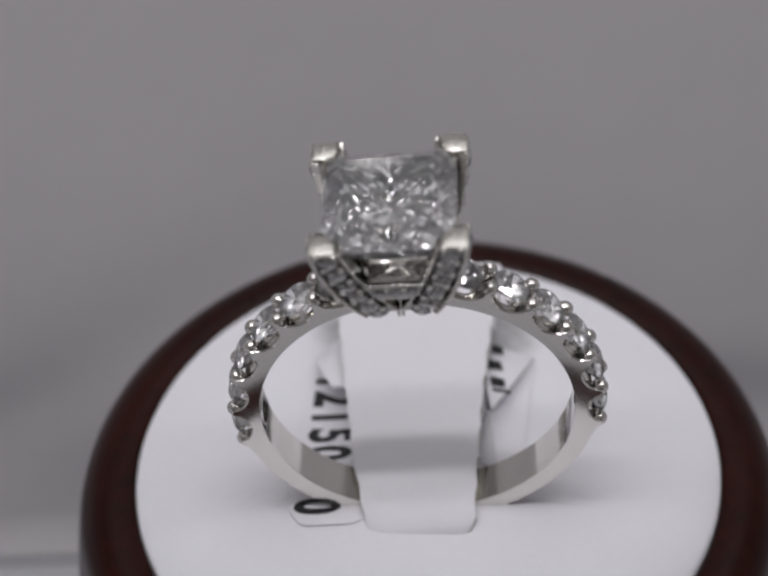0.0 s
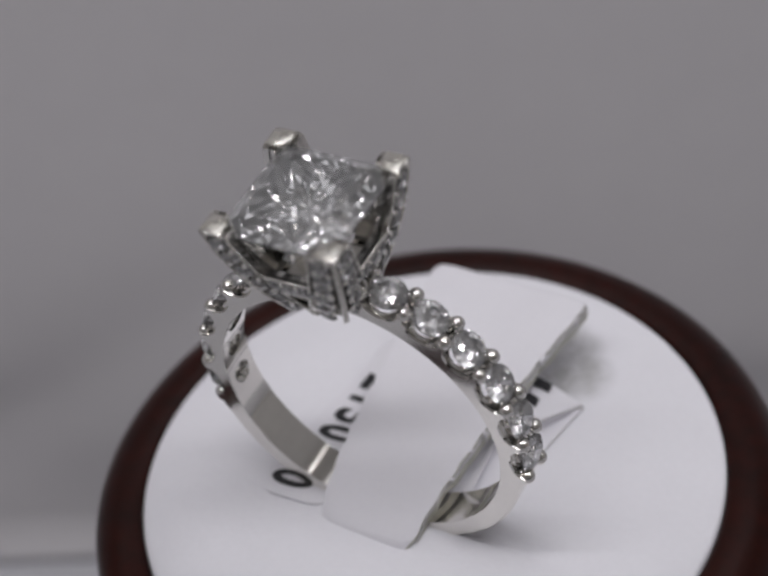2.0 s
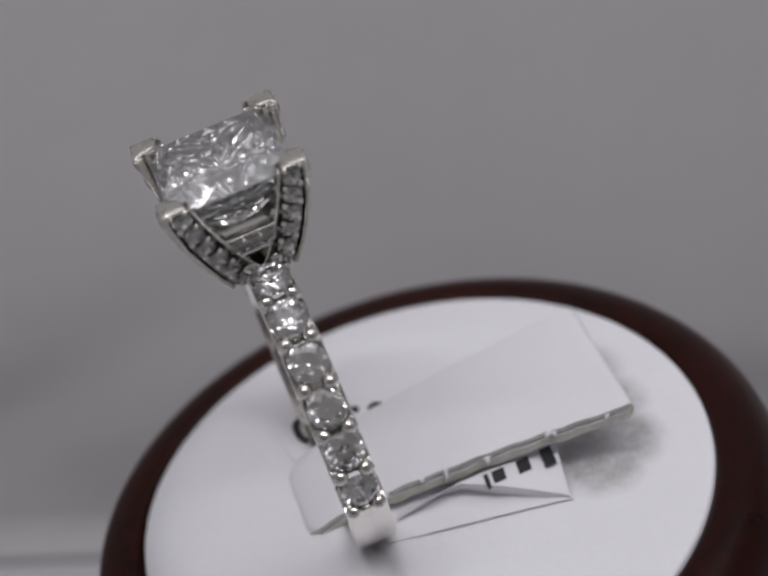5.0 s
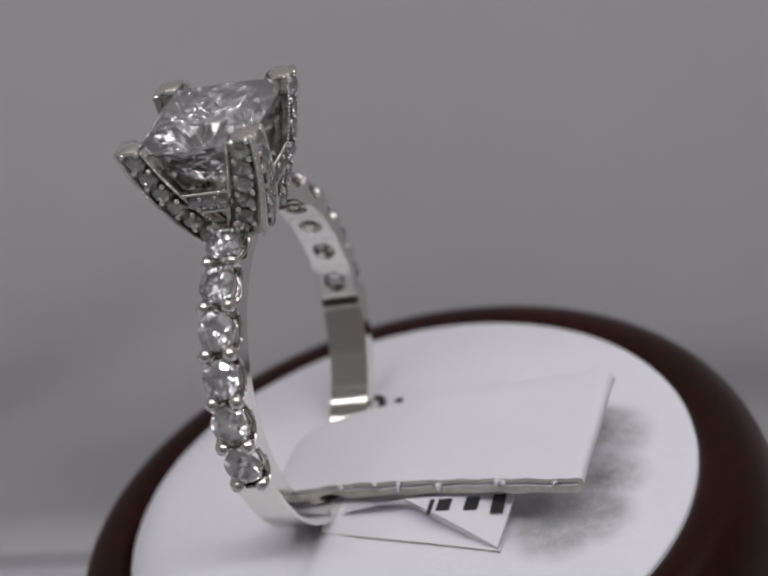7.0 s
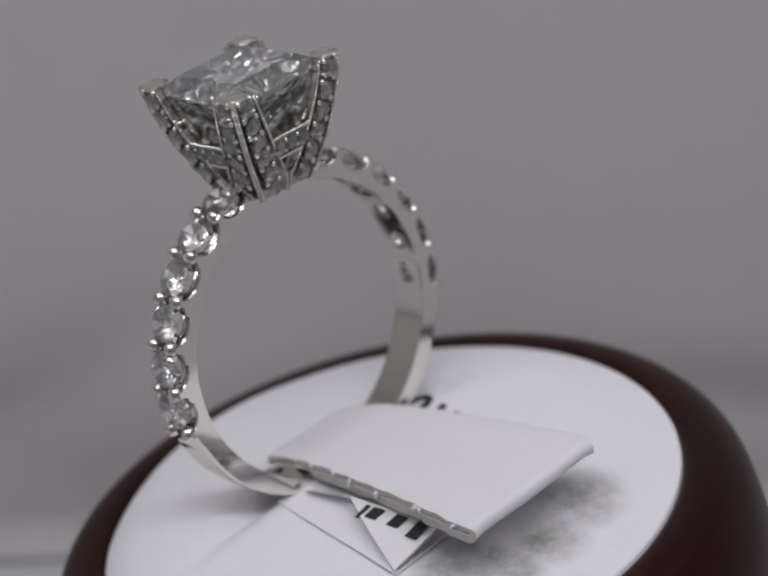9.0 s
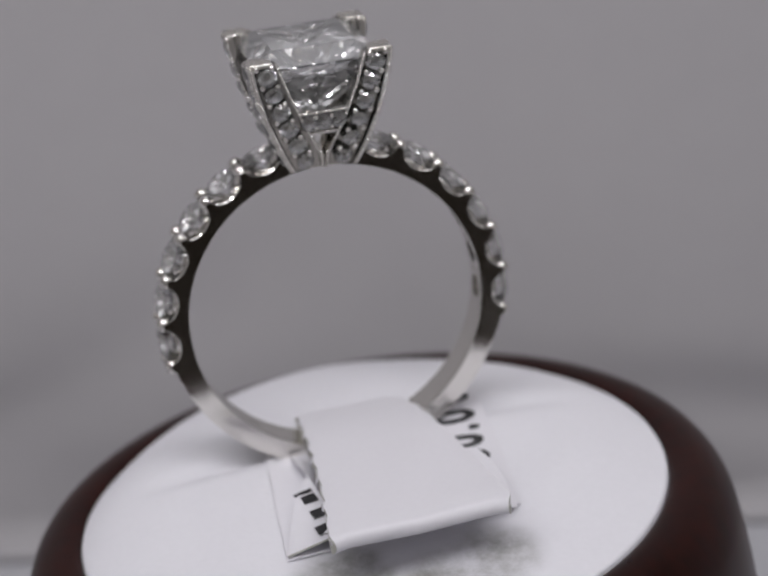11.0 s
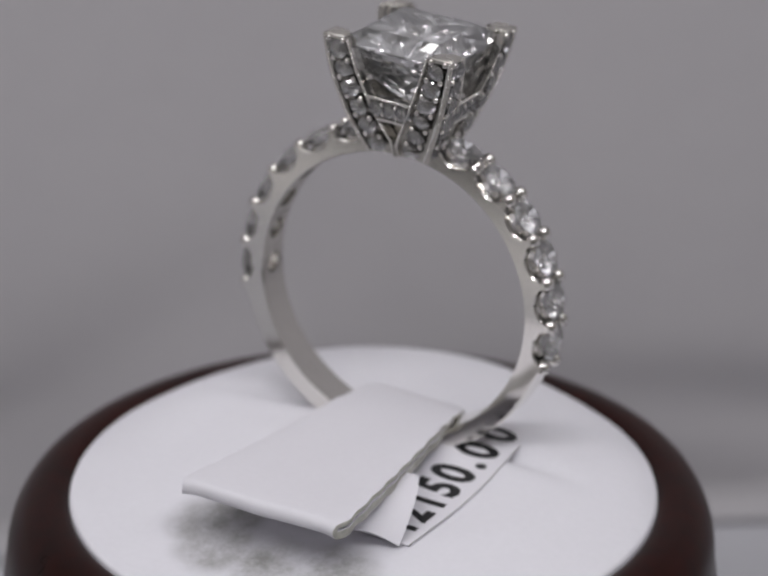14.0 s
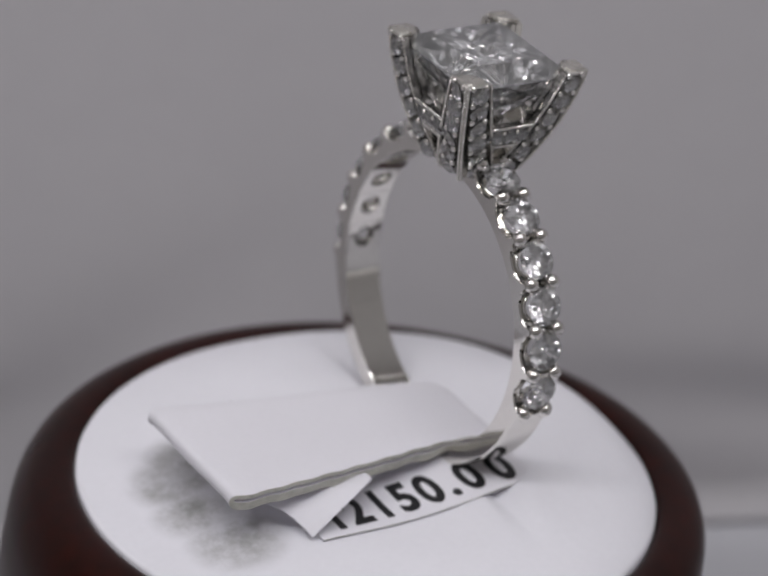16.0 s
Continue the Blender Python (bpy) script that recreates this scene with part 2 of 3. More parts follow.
# ---- the setting: table, backdrop sheet, room ----
def setting():
    # crease between the table sheet and the backdrop
    a, b = Vector((-30.5, 37.4, 0)), Vector((27.6, 33.2, 0))
    along = (b - a).normalized()
    back = Vector((-along.y, along.x, 0))
    mid = (a + b) / 2
    bm = bmesh.new()
    n = 40
    xs = [-900 + 1800 * i / n for i in range(n + 1)]
    rows = [[bm.verts.new(mid + along * x + back * d) for x in xs] for d in (-170, -120, -60, -20, 0, 1.5, 400)]
    for r, s in zip(rows, rows[1:]):
        for i in range(n):
            bm.faces.new((r[i], r[i + 1], s[i + 1], s[i]))
    tagged(part("ground", bm, FLOOR, None, "white paper sheet covering the table top"), kind="structure")
    bm = bmesh.new()
    slope = [(-3.0, 0.04), (-1.2, 0.35), (0.0, 1.5), (0.6, 3.0), (1.4, 5.5), (2.6, 9.0), (5.0, 14), (11, 23), (24, 39), (46, 65), (90, 120), (170, 220), (260, 340)]
    slope = [(p.x, p.y) for p in smooth_curve([(d, h, 0) for d, h in slope], 6)]
    xs = [-420 + 840 * i / 240 for i in range(241)]

    def crumple(x, h):
        """Soft folds of the sheet near the table."""
        low = math.exp(-(h / 30.0) ** 2)
        fold = math.exp(-((h - 9 - 0.45 * (x + 28)) / 3.5) ** 2) * (1 / (1 + math.exp((x + 6) / 4)))
        fold += 0.9 * math.exp(-((h - 7 + 0.12 * (x - 30)) / 2.6) ** 2) * (1 / (1 + math.exp((14 - x) / 4)))
        return low * (1.0 * fold + 0.5 * math.sin(0.19 * x + 0.11 * h) * min(1.0, h / 5)) + 0.9 * math.sin(x * 0.05 + h * 0.035) + 0.02 * h * math.sin(x * 0.021 + 1)
    rows = [[bm.verts.new(mid + along * x + back * (d + crumple(x, h)) + Vector((0, 0, h))) for x in xs] for d, h in slope]
    for r, q in zip(rows, rows[1:]):
        for i in range(240):
            bm.faces.new((r[i], r[i + 1], q[i + 1], q[i]))
    ob = part("backdrop", bm, SHEET, None, "plain grey paper sheet leaning behind the display", smooth=True)
    m = ob.modifiers.new("thickness", "SOLIDIFY")
    m.thickness = 0.0006
    tagged(ob, kind="structure")
    # plain unseen room round the table, added for reflections and bounced light
    def wall(name, lo, hi, mat, label):
        bm = bmesh.new()
        c = [(l + h) / 2 for l, h in zip(lo, hi)]
        s = [(h - l) for l, h in zip(lo, hi)]
        bmesh.ops.create_cube(bm, size=1, matrix=Matrix.Translation(c) @ Matrix.Diagonal((*s, 1)))
        tagged(part(name, bm, mat, None, label), kind="structure")
    wall("counter", (-1400, -1200, -60), (1400, 1200, -4), TOP, "pale counter top under the paper sheet")
    # unseen dark slab, added so the ring's polished sides mirror something dark
    wall("dark_slab", (-330, -1190, -4), (330, -175, -1), DARK, "unseen dark slab before the display")
    wall("wall_south", (-1500, -1300, -800), (1500, -1200, 1700), GREY, "grey unseen wall behind the camera")
    wall("wall_north", (-1500, 1200, -800), (1500, 1300, 1700), ROOM, "pale unseen wall")
    wall("wall_west", (-1500, -1200, -800), (-1400, 1200, 1700), ROOM, "pale unseen wall")
    wall("wall_east", (1400, -1200, -800), (1500, 1200, 1700), ROOM, "pale unseen wall")
    wall("floor", (-1500, -1300, -900), (1500, 1300, -800), DARK, "dark unseen floor")
    wall("ceiling", (-1500, -1300, 1700), (1500, 1300, 1800), CEIL, "pale unseen ceiling")


setting()


# ---- the wooden ring display with its white cushion ----
def dome(x, y, cut=True):
    """Height of the cushion over its rim; it is plumper at the side where the ring stands."""
    r = min(math.hypot(x, y), 17.0)
    k = r / 17.0
    aside = math.atan2(x, -y) - 0.45
    hump = 0.72 * math.exp(-(aside / 0.85) ** 2) * 1.6 * k ** 3 * (1 - k ** 8)
    soft = 0.05 * math.sin(0.55 * x + 0.3 * y) + 0.05 * math.sin(0.42 * y - 0.38 * x + 1.7)
    soft -= 0.36 * math.exp(-((x + 6.8) / 3.5) ** 2 - ((y - 1.5) / 4.5) ** 2)
    # the slit in which the shank stands
    line = y + 3.7 + 0.02 * x
    slit = (-0.75 * math.exp(-(line / 0.6) ** 2) + 0.15 * math.exp(-((abs(line) - 1.5) / 0.9) ** 2)) * max(0.0, 1 - (x / 13.5) ** 2)
    return 2.0 * (1 - k ** 4) * (1 - 0.045 * y) + hump + (soft + (slit if cut else 0.0)) * (1 - k ** 6)


def pad_height(x, y, cut=True):
    """Height of the cushion's top over a place of the ring's space."""
    flat = PAD_C.z - (PAD_N.x * (x - PAD_C.x) + PAD_N.y * (y - PAD_C.y)) / PAD_N.z
    return flat + dome(x - PAD_C.x, y - PAD_C.y, cut)


def ring_display():
    thing = tagged(new("ring_display"), "dark red lacquered wooden dome with a white domed cushion", "ring display")
    prof = [(16.2, -2.0), (16.95, -0.9), (17.02, -0.35), (17.35, -0.08), (18.1, 0.0), (18.95, -0.19), (19.8, -0.76), (20.6, -1.95), (21.15, -4.0),
            (21.6, -8.0), (21.8, -12.5), (21.2, -18.0), (19.4, -23.0), (16.0, -26.6), (13.2, -28.1), (12.5, -28.3)]
    pts = [(p.x, p.y) for p in smooth_curve([(*p, 0) for p in prof], 5)]
    bm = lathe([(0.0, -2.0)] + pts + [(0.0, -28.3)], 160)
    for v in bm.verts:
        # the turned body sits a little off the cushion's middle
        k = max(0.0, min(1.0, (-0.3 - v.co.z) / 3.0))
        pull = 0.014 + 0.065 * math.exp(-((math.atan2(v.co.x, -v.co.y) + 0.15) / 0.95) ** 2)
        v.co.x, v.co.y = v.co.x * (1 - pull * k) - 0.1 * k, v.co.y * (1 - pull * k) + 0.12 * k
    part("wooden_body", bm, WOOD, thing, "dark reddish lacquered wood", smooth=True)
    pts = [(0.0, 0.0)] + [(r / 2, 0.0) for r in range(1, 29)] + [(r, 0.0) for r in (14.4, 14.8, 15.3, 15.8, 16.2, 16.5, 16.75, 16.9)]
    pts += [(16.98, -0.15), (17.0, -0.5), (16.85, -1.0), (0.0, -1.9)]
    bm = lathe(pts, 160)
    for v in bm.verts:
        if v.co.z > -0.01:
            v.co.z = dome(v.co.x, v.co.y)
        # drawn in a little where the ring stands
        aside = math.atan2(v.co.x, -v.co.y) - 0.15
        pull = 1 - 0.032 * math.exp(-(aside / 0.75) ** 2) * min(1.0, math.hypot(v.co.x, v.co.y) / 17) ** 6
        v.co.x, v.co.y = v.co.x * pull, v.co.y * pull
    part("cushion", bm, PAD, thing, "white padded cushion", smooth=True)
    return thing


# ---- the ring ----
RIN, HALF, MID = 8.5, 1.16, 0.12
STONES = [20.0 + 14.8 * k for k in range(6)]
BEADS = [27.4 + 14.8 * k for k in range(6)]
END = 102.5


def polar(deg, r, y=0.0):
    a = radians(deg)
    return Vector((r * math.sin(a), y, r * math.cos(a)))


def outer_radius(deg):
    """Height of the band's side walls: scalloped round the stones, plain below."""
    d = abs(deg)
    if d > END + 6:
        return 9.72 - 0.1 * math.sin(radians((d - END) * 1.1))
    if d > END:
        return 9.9 - 0.18 * (d - END) / 6
    near = min(abs(d - s) for s in STONES)
    if d < 12.6:
        return 9.3
    off = radians(near) * 9.9 / 1.12
    return 10.04 - 0.86 * math.sqrt(max(0.0, 1 - off * off))


def holed_strip(bm, r, degs, y0, y1, hole, n=16):
    """A strip of the band's inner or floor face at radius r, with a round hole in the middle of each piece."""
    loops = []
    for d0, d1 in degs:
        mid = (d0 + d1) / 2
        rim = []
        for i in range(n):
            a = math.tau * i / n
            c, s = math.cos(a), math.sin(a)
            k = 1 / max(abs(c), abs(s))
            row = []
            for f in (0.0, 0.3, 0.65, 1.0):
                x = (1 - f) * (d1 - d0) / 2 * c * k + f * math.degrees(hole * c / r)
                y = (1 - f) * (y1 - y0) / 2 * s * k + f * hole * s
                row.append(bm.verts.new(polar(mid + x, r, (y0 + y1) / 2 + y)))
            rim.append(row)
        for i in range(n):
            for p, q, u, v in zip(rim[i], rim[i][1:], rim[(i + 1) % n], rim[(i + 1) % n][1:]):
                bm.faces.new((p, u, v, q))
        rim = [(row[0], row[-1]) for row in rim]
        loops.append([b for a, b in rim])
    return loops


def band(thing):
    bm = bmesh.new()
    # walls, rims and plain shank; the inner face and the floor come after
    degs = [-180 + i * 0.5 for i in range(720)]
    holes = [(s - 5.2, s + 5.2) for s in STONES] + [(-s - 5.2, -s + 5.2) for s in STONES]
    rows = []
    for d in degs:
        ro = outer_radius(d)
        plain = abs(d) > END
        rf = ro if plain else 9.06
        ch = 0.12 if plain else 0.08
        t = 0.3
        w = HALF
        prof = [(-w + 0.02, RIN), (-w, RIN + 0.02), (-w, ro - ch), (-w + ch, ro), (-w + t, ro if plain else ro - 0.02), (-w + t + 0.02, rf),
                (w - t - 0.02, rf), (w - t, ro if plain else ro - 0.02), (w - ch, ro), (w, ro - ch), (w, RIN + 0.02), (w - 0.02, RIN)]
        rows.append([bm.verts.new(polar(d, r, y + MID)) for y, r in prof])
    n = len(rows[0])
    for k, (a, b) in enumerate(zip(rows, rows[1:] + rows[:1])):
        mid = degs[k] + 0.25
        open_here = any(lo < mid < hi for lo, hi in holes)
        for i in range(n):
            if open_here and i in (5, n - 1):
                continue
            bm.faces.new((a[i], a[(i + 1) % n], b[(i + 1) % n], b[i]))
    ob = part("band", bm, GOLD, thing, "polished white gold shank", smooth=True)
    for p in ob.data.polygons:
        p.use_smooth = True
    ob.data.set_sharp_from_angle(angle=radians(32))
    # round windows behind the stones
    bm = bmesh.new()
    y = HALF - 0.05
    low = holed_strip(bm, RIN - 0.015, [(-6.5, 6.5)], -y, y, 0.66)
    top = holed_strip(bm, 9.075, [(-6.5, 6.5)], -HALF + 0.3, HALF - 0.3, 0.66)
    for i in range(16):
        bm.faces.new((low[0][i], low[0][(i + 1) % 16], top[0][(i + 1) % 16], top[0][i]))
    first = None
    for s in STONES + [-s for s in STONES]:
        m = Matrix.Translation((0, MID * MM, 0)) @ Matrix.Rotation(radians(s), 4, "Y")
        if first is None:
            first = part("window_collar", bm, GOLD, thing, "round window in the shank", smooth=True, local=m)
            first.data.set_sharp_from_angle(angle=radians(40))
        else:
            again(first, thing, m)
    return ob


def seat_cup():
    """A scalloped cup of metal under a round stone."""
    bm = bmesh.new()
    rings = []
    for r, z in ((0.84, -0.98), (0.98, -0.8), (1.02, -0.58), (0.99, -0.5), (0.92, -0.52), (0.8, -0.66), (0.6, -0.9)):
        rings.append([(r * math.cos(a), r * math.sin(a), z) for a in (math.tau * i / 32 for i in range(32))])
    loft(bm, rings)
    return bm


def spread(u):
    """Half width of the head at the height u, 0 at its foot and 1 at its top."""
    return 1.86 + 2.09 * u + 1.2 * u * (1 - u)


HEAD_LOW, HEAD_TOP, LEG = 8.62, 15.5, 1.62


def height(u):
    return HEAD_LOW + (HEAD_TOP - HEAD_LOW) * u


def inner_edge(u):
    """How far the leg's inner edge lies from the middle of its face; the two legs meet near the foot."""
    return max(0.03, 2.7 * (u - 0.12) + 0.9 * (u - 0.12) * (1 - u))


def face_point(u, s, out=0.0):
    """A point on the face of the head that looks along +y: s across it, out in front of it."""
    return Vector((s, spread(u) + out, height(u)))


def face_normal(u):
    e = 0.01
    k = (spread(u + e) - spread(u - e)) / (height(u + e) - height(u - e))
    return Vector((0, 1, -k)).normalized()


def chevron(thing, quarter):
    """One corner prong of the head: two legs at a right angle that rise to a claw, with pave stones and beaded edges."""
    turn = Matrix.Rotation(math.pi / 2 * quarter, 4, "Z")
    bm = bmesh.new()
    rings = []
    for i in range(15):
        u = i / 14
        d, z = spread(u) - 0.30, height(u)
        t = 0.45
        inner = min(inner_edge(u), d - t - 0.02)
        rings.append([(d, d, z), (inner, d, z), (inner, d - t, z), (d - t, d - t, z), (d - t, inner, z), (d, inner, z)])
    loft(bm, rings, cap=True)
    bmesh.ops.bevel(bm, geom=[e for e in bm.edges if e.calc_length() > 0.3 and abs((e.verts[0].co - e.verts[1].co).normalized().z) > 0.5], offset=0.05, segments=2, affect="EDGES")
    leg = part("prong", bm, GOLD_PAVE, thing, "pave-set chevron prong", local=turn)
    # the side towards the stone is plain polished metal, free of the painted shade
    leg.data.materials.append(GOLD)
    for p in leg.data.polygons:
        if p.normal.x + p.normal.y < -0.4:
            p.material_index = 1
    # bright rails along the corner and the two inner edges
    rails = []
    for kind in range(3):
        bm = bmesh.new()
        rings = []
        for i in range(15):
            u = i / 14
            d, z = spread(u), height(u)
            e = inner_edge(u)
            box = [(d, d), (d - 0.2, d), (d - 0.32, d - 0.32), (d, d - 0.2)]
            if kind:
                box = [(e, d), (e + 0.17, d), (e + 0.17, d - 0.5), (e, d - 0.5)]
                if kind == 2:
                    box = [(y, x) for x, y in box]
            rings.append([(x, y, z) for x, y in box])
        loft(bm, rings, cap=True)
        rails.append(part("rail", bm, GOLD, leg, "bright metal rail"))
    # claw folded over the stone's corner
    bm = bmesh.new()
    d = spread(1) + 0.04
    w = 1.36
    base = [(d, d), (d - w, d), (d - w, d - 0.72), (d - 1.15, d - 1.15), (d - 0.72, d - w), (d, d - w)]
    rings = []
    for f, z in ((1.0, -0.12), (1.0, 0.02), (0.97, 0.09), (0.86, 0.16), (0.62, 0.2)):
        rings.append([(d - 0.7 + (x - d + 0.7) * f, d - 0.7 + (y - d + 0.7) * f, HEAD_TOP + z) for x, y in base])
    loft(bm, rings, cap=True)
    bmesh.ops.bevel(bm, geom=[e for e in bm.edges if e.calc_length() > 0.12], offset=0.05, segments=2, affect="EDGES")
    part("claw", bm, GOLD_WORN, leg, "polished claw tip", smooth=True).data.set_sharp_from_angle(angle=radians(50))
    grains, edge = bmesh.new(), bmesh.new()
    swap = Matrix(((0, 1, 0, 0), (1, 0, 0, 0), (0, 0, 1, 0), (0, 0, 0, 1)))
    spots = []
    tilts = random.Random(20 + quarter)
    for side in (0, 1):
        fix = swap if side else Matrix()
        for k in range(6):
            u = 0.09 + 0.162 * k
            c, nrm = face_point(u, (spread(u) + inner_edge(u)) / 2 - 0.02, 0.04), face_normal(u)
            lean = Matrix.Rotation(radians(tilts.uniform(-11, 11)), 4, "X") @ Matrix.Rotation(radians(tilts.uniform(-11, 11)), 4, "Y")
            spots.append(frame_at(fix @ c, fix.to_3x3() @ nrm, (0, 0, 1)) @ lean)
            for s in (-0.42, 0.42):
                g = face_point(u + 0.081, (spread(u + 0.081) + inner_edge(u + 0.081)) / 2 + s, 0.0)
                ball(grains, fix @ g, 0.19)
        for k in range(36):
            u = 0.01 + 0.975 * k / 35
            for s in (spread(u) - 0.08, inner_edge(u) + 0.08):
                ball(edge, fix @ face_point(u, s, 0.03), 0.09, 6, 4)
    part("grain", grains, GOLD, leg, "tiny raised beads of metal", smooth=True)["kind"] = "stuff"
    part("milgrain", edge, GOLD, leg, "beaded metal edging", smooth=True)["kind"] = "stuff"
    return leg, spots


def crossbar(thing, quarter):
    turn = Matrix.Rotation(math.pi / 2 * quarter, 4, "Z")
    bm = bmesh.new()
    rings = []
    for u in (0.34, 0.44, 0.53):
        d, z = spread(u), height(u)
        h = inner_edge(u) + 0.3
        rings.append([(-h, d - 0.3, z), (h, d - 0.3, z), (h, d - 0.7, z), (-h, d - 0.7, z)])
    loft(bm, rings, cap=True)
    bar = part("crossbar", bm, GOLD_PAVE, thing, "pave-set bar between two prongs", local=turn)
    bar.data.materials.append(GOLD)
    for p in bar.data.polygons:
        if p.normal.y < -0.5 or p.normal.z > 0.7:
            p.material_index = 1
    edge = bmesh.new()
    for k in range(15):
        for u in (0.345, 0.53):
            ball(edge, face_point(u, (k / 7 - 1) * inner_edge(u), -0.04), 0.12, 6, 4)
    for k in (-0.5, 0.5):
        for u in (0.4, 0.49):
            ball(edge, face_point(u, k * 0.86, 0.05), 0.15, 6, 4)
    part("milgrain", edge, GOLD, bar, "beaded metal edging", smooth=True)["kind"] = "stuff"
    return bar, [frame_at(face_point(0.44, s, -0.02), face_normal(0.44), (0, 0, 1)) for s in (-0.8, 0.0, 0.8)]


def princess(a, z0):
    """A square princess-cut stone; a is half its width, z0 the height of its girdle."""
    rng = random.Random(11)
    bm = bmesh.new()
    n, deep, bulge = 8, 3.75, 1.3
    # share of the half width, height, strength of the facets' tilt
    rows = [(0.68, 0.82, 0.0), (0.85, 0.44, 0.25), (1.0, 0.06, 0.0), (1.0, -0.05, 0.0)]
    rows += [(s, -0.05 - deep * (1 - s ** bulge), 1.0) for s in (0.87, 0.73, 0.59, 0.45, 0.31, 0.16)]
    rings = []
    for r, (out, z, tilt) in enumerate(rows):
        ring = []
        for q in range(4):
            c, s = (1, 0, -1, 0)[q], (0, 1, 0, -1)[q]
            for i in range(n):
                k = -1 + 2 * i / n
                push = tilt * ((0.038 if (i + r) % 2 else -0.038) + rng.uniform(-0.03, 0.03)) * (0.25 if i == 0 else 1)
                slide = tilt * rng.uniform(-0.06, 0.06)
                o = a * out * (0.985 if i == 0 else 1.0) + 0.75 * push
                y = a * out * (k + (0.015 if i == 0 else 0.0)) + slide
                ring.append(bm.verts.new((o * c - y * s, o * s + y * c, z + z0 - (0.65 * push if z < 0 else -0.65 * push))))
        rings.append(ring)
    m = 4 * n
    for r, (p, q) in enumerate(zip(rings, rings[1:])):
        for i in range(m):
            j = (i + 1) % m
            if (i % n < n // 2) != (r % 3 == 1):
                bm.faces.new((p[i], q[i], q[j]))
                bm.faces.new((p[i], q[j], p[j]))
            else:
                bm.faces.new((p[i], q[i], p[j]))
                bm.faces.new((q[i], q[j], p[j]))
    bm.faces.new(rings[0])
    culet = bm.verts.new((0.05, -0.04, z0 - 0.05 - deep))
    for i in range(m):
        bm.faces.new((rings[-1][(i + 1) % m], rings[-1][i], culet))
    return bm


def engagement_ring():
    thing = tagged(new("diamond_ring"), "white gold ring with a square diamond and stone-set shoulders", "ring")
    band(thing)
    part("centre_diamond", princess(3.40, 15.0), DIAMOND, thing, "large clear square princess-cut diamond")
    stone = cup = None
    for sign in (1, -1):
        for s in STONES:
            m = mm_place(frame_at(polar(sign * s, 9.9, MID), polar(sign * s, 1), (0, 1, 0)) @ Matrix.Rotation(s * 0.37, 4, "Z"))
            if stone is None:
                stone = part("round_diamond", brilliant(1.07), DIAMOND_SMALL, thing, "clear round brilliant-cut diamond", local=m)
                cup = part("seat", seat_cup(), GOLD, thing, "scalloped metal cup", smooth=True, local=m)
            else:
                again(stone, thing, m)
                again(cup, thing, m)
    bead = None
    for sign in (1, -1):
        for b in [12.8] + BEADS:
            for y in (MID - 0.70, MID + 0.70):
                if b < 20:
                    r = 9.95
                else:
                    r = 9.9
                m = mm_place(frame_at(polar(sign * b, r, y), polar(sign * b, 1), (0, 1, 0)))
                if bead is None:
                    bm = bmesh.new()
                    ball(bm, (0, 0, 0.0), 0.43, 16, 12)
                    bmesh.ops.create_cone(bm, segments=14, radius1=0.25, radius2=0.27, depth=0.7, matrix=Matrix.Translation((0, 0, -0.35)))
                    bead = part("bead_prong", bm, GOLD, thing, "rounded metal bead", smooth=True, local=m)
                else:
                    again(bead, thing, m)
    small = None
    for q in range(4):
        for owner, spots in (chevron(thing, q), crossbar(thing, q)):
            for m in spots:
                if small is None:
                    small = part("pave_diamond", brilliant(0.54, 0.36, 0.40), DIAMOND_SMALL, owner, "tiny clear round diamond", local=mm_place(m))
                else:
                    again(small, owner, mm_place(m))
    # foot of the head on the shank
    bm = bmesh.new()
    rings = []
    for h, z in ((1.4, 8.55), (1.5, 8.66), (1.5, 9.4), (1.75, 10.6), (1.5, 10.8)):
        rings.append([(h, h, z), (-h, h, z), (-h, -h, z), (h, -h, z)])
    loft(bm, rings, cap=True)
    part("head_foot", bm, GOLD, thing, "square foot of the setting")
    # worn stamp inside the shank, not readable
    bm = bmesh.new()
    for k in range(3):
        d = 138 + 2.4 * k
        for y0, y1 in ((-0.4, -0.05), (0.05, 0.4)):
            vs = [bm.verts.new(polar(d + a, RIN - 0.006, y)) for a, y in ((0, y0), (1.2, y0), (1.2, y1), (0, y1))]
            bm.faces.new(vs)
    part("stamp", bm, GOLD, thing, "faint stamped mark")
    return thing


# ---- the price tag ----
def card_half(y):
    """Left and right edge of the folded card at y."""
    k = (y + 3.3) / 19.3
    return -3.3 - 2.4 * max(0.0, k) ** 0.65, 2.4 + 1.15 * k + 0.95 * k ** 3


def card_height(x, y):
    k = max(0.0, min(1.0, (y + 3.3) / 7.5))
    rise = k * (2 - k)
    return -7.95 + 0.95 * rise + 0.022 * max(0.0, y - 4) - (0.045 + 0.037 * rise) * (x + 0.4) + 0.08 * max(0.0, x + 0.5) - 0.13 * max(0.0, -1.6 - y) ** 2


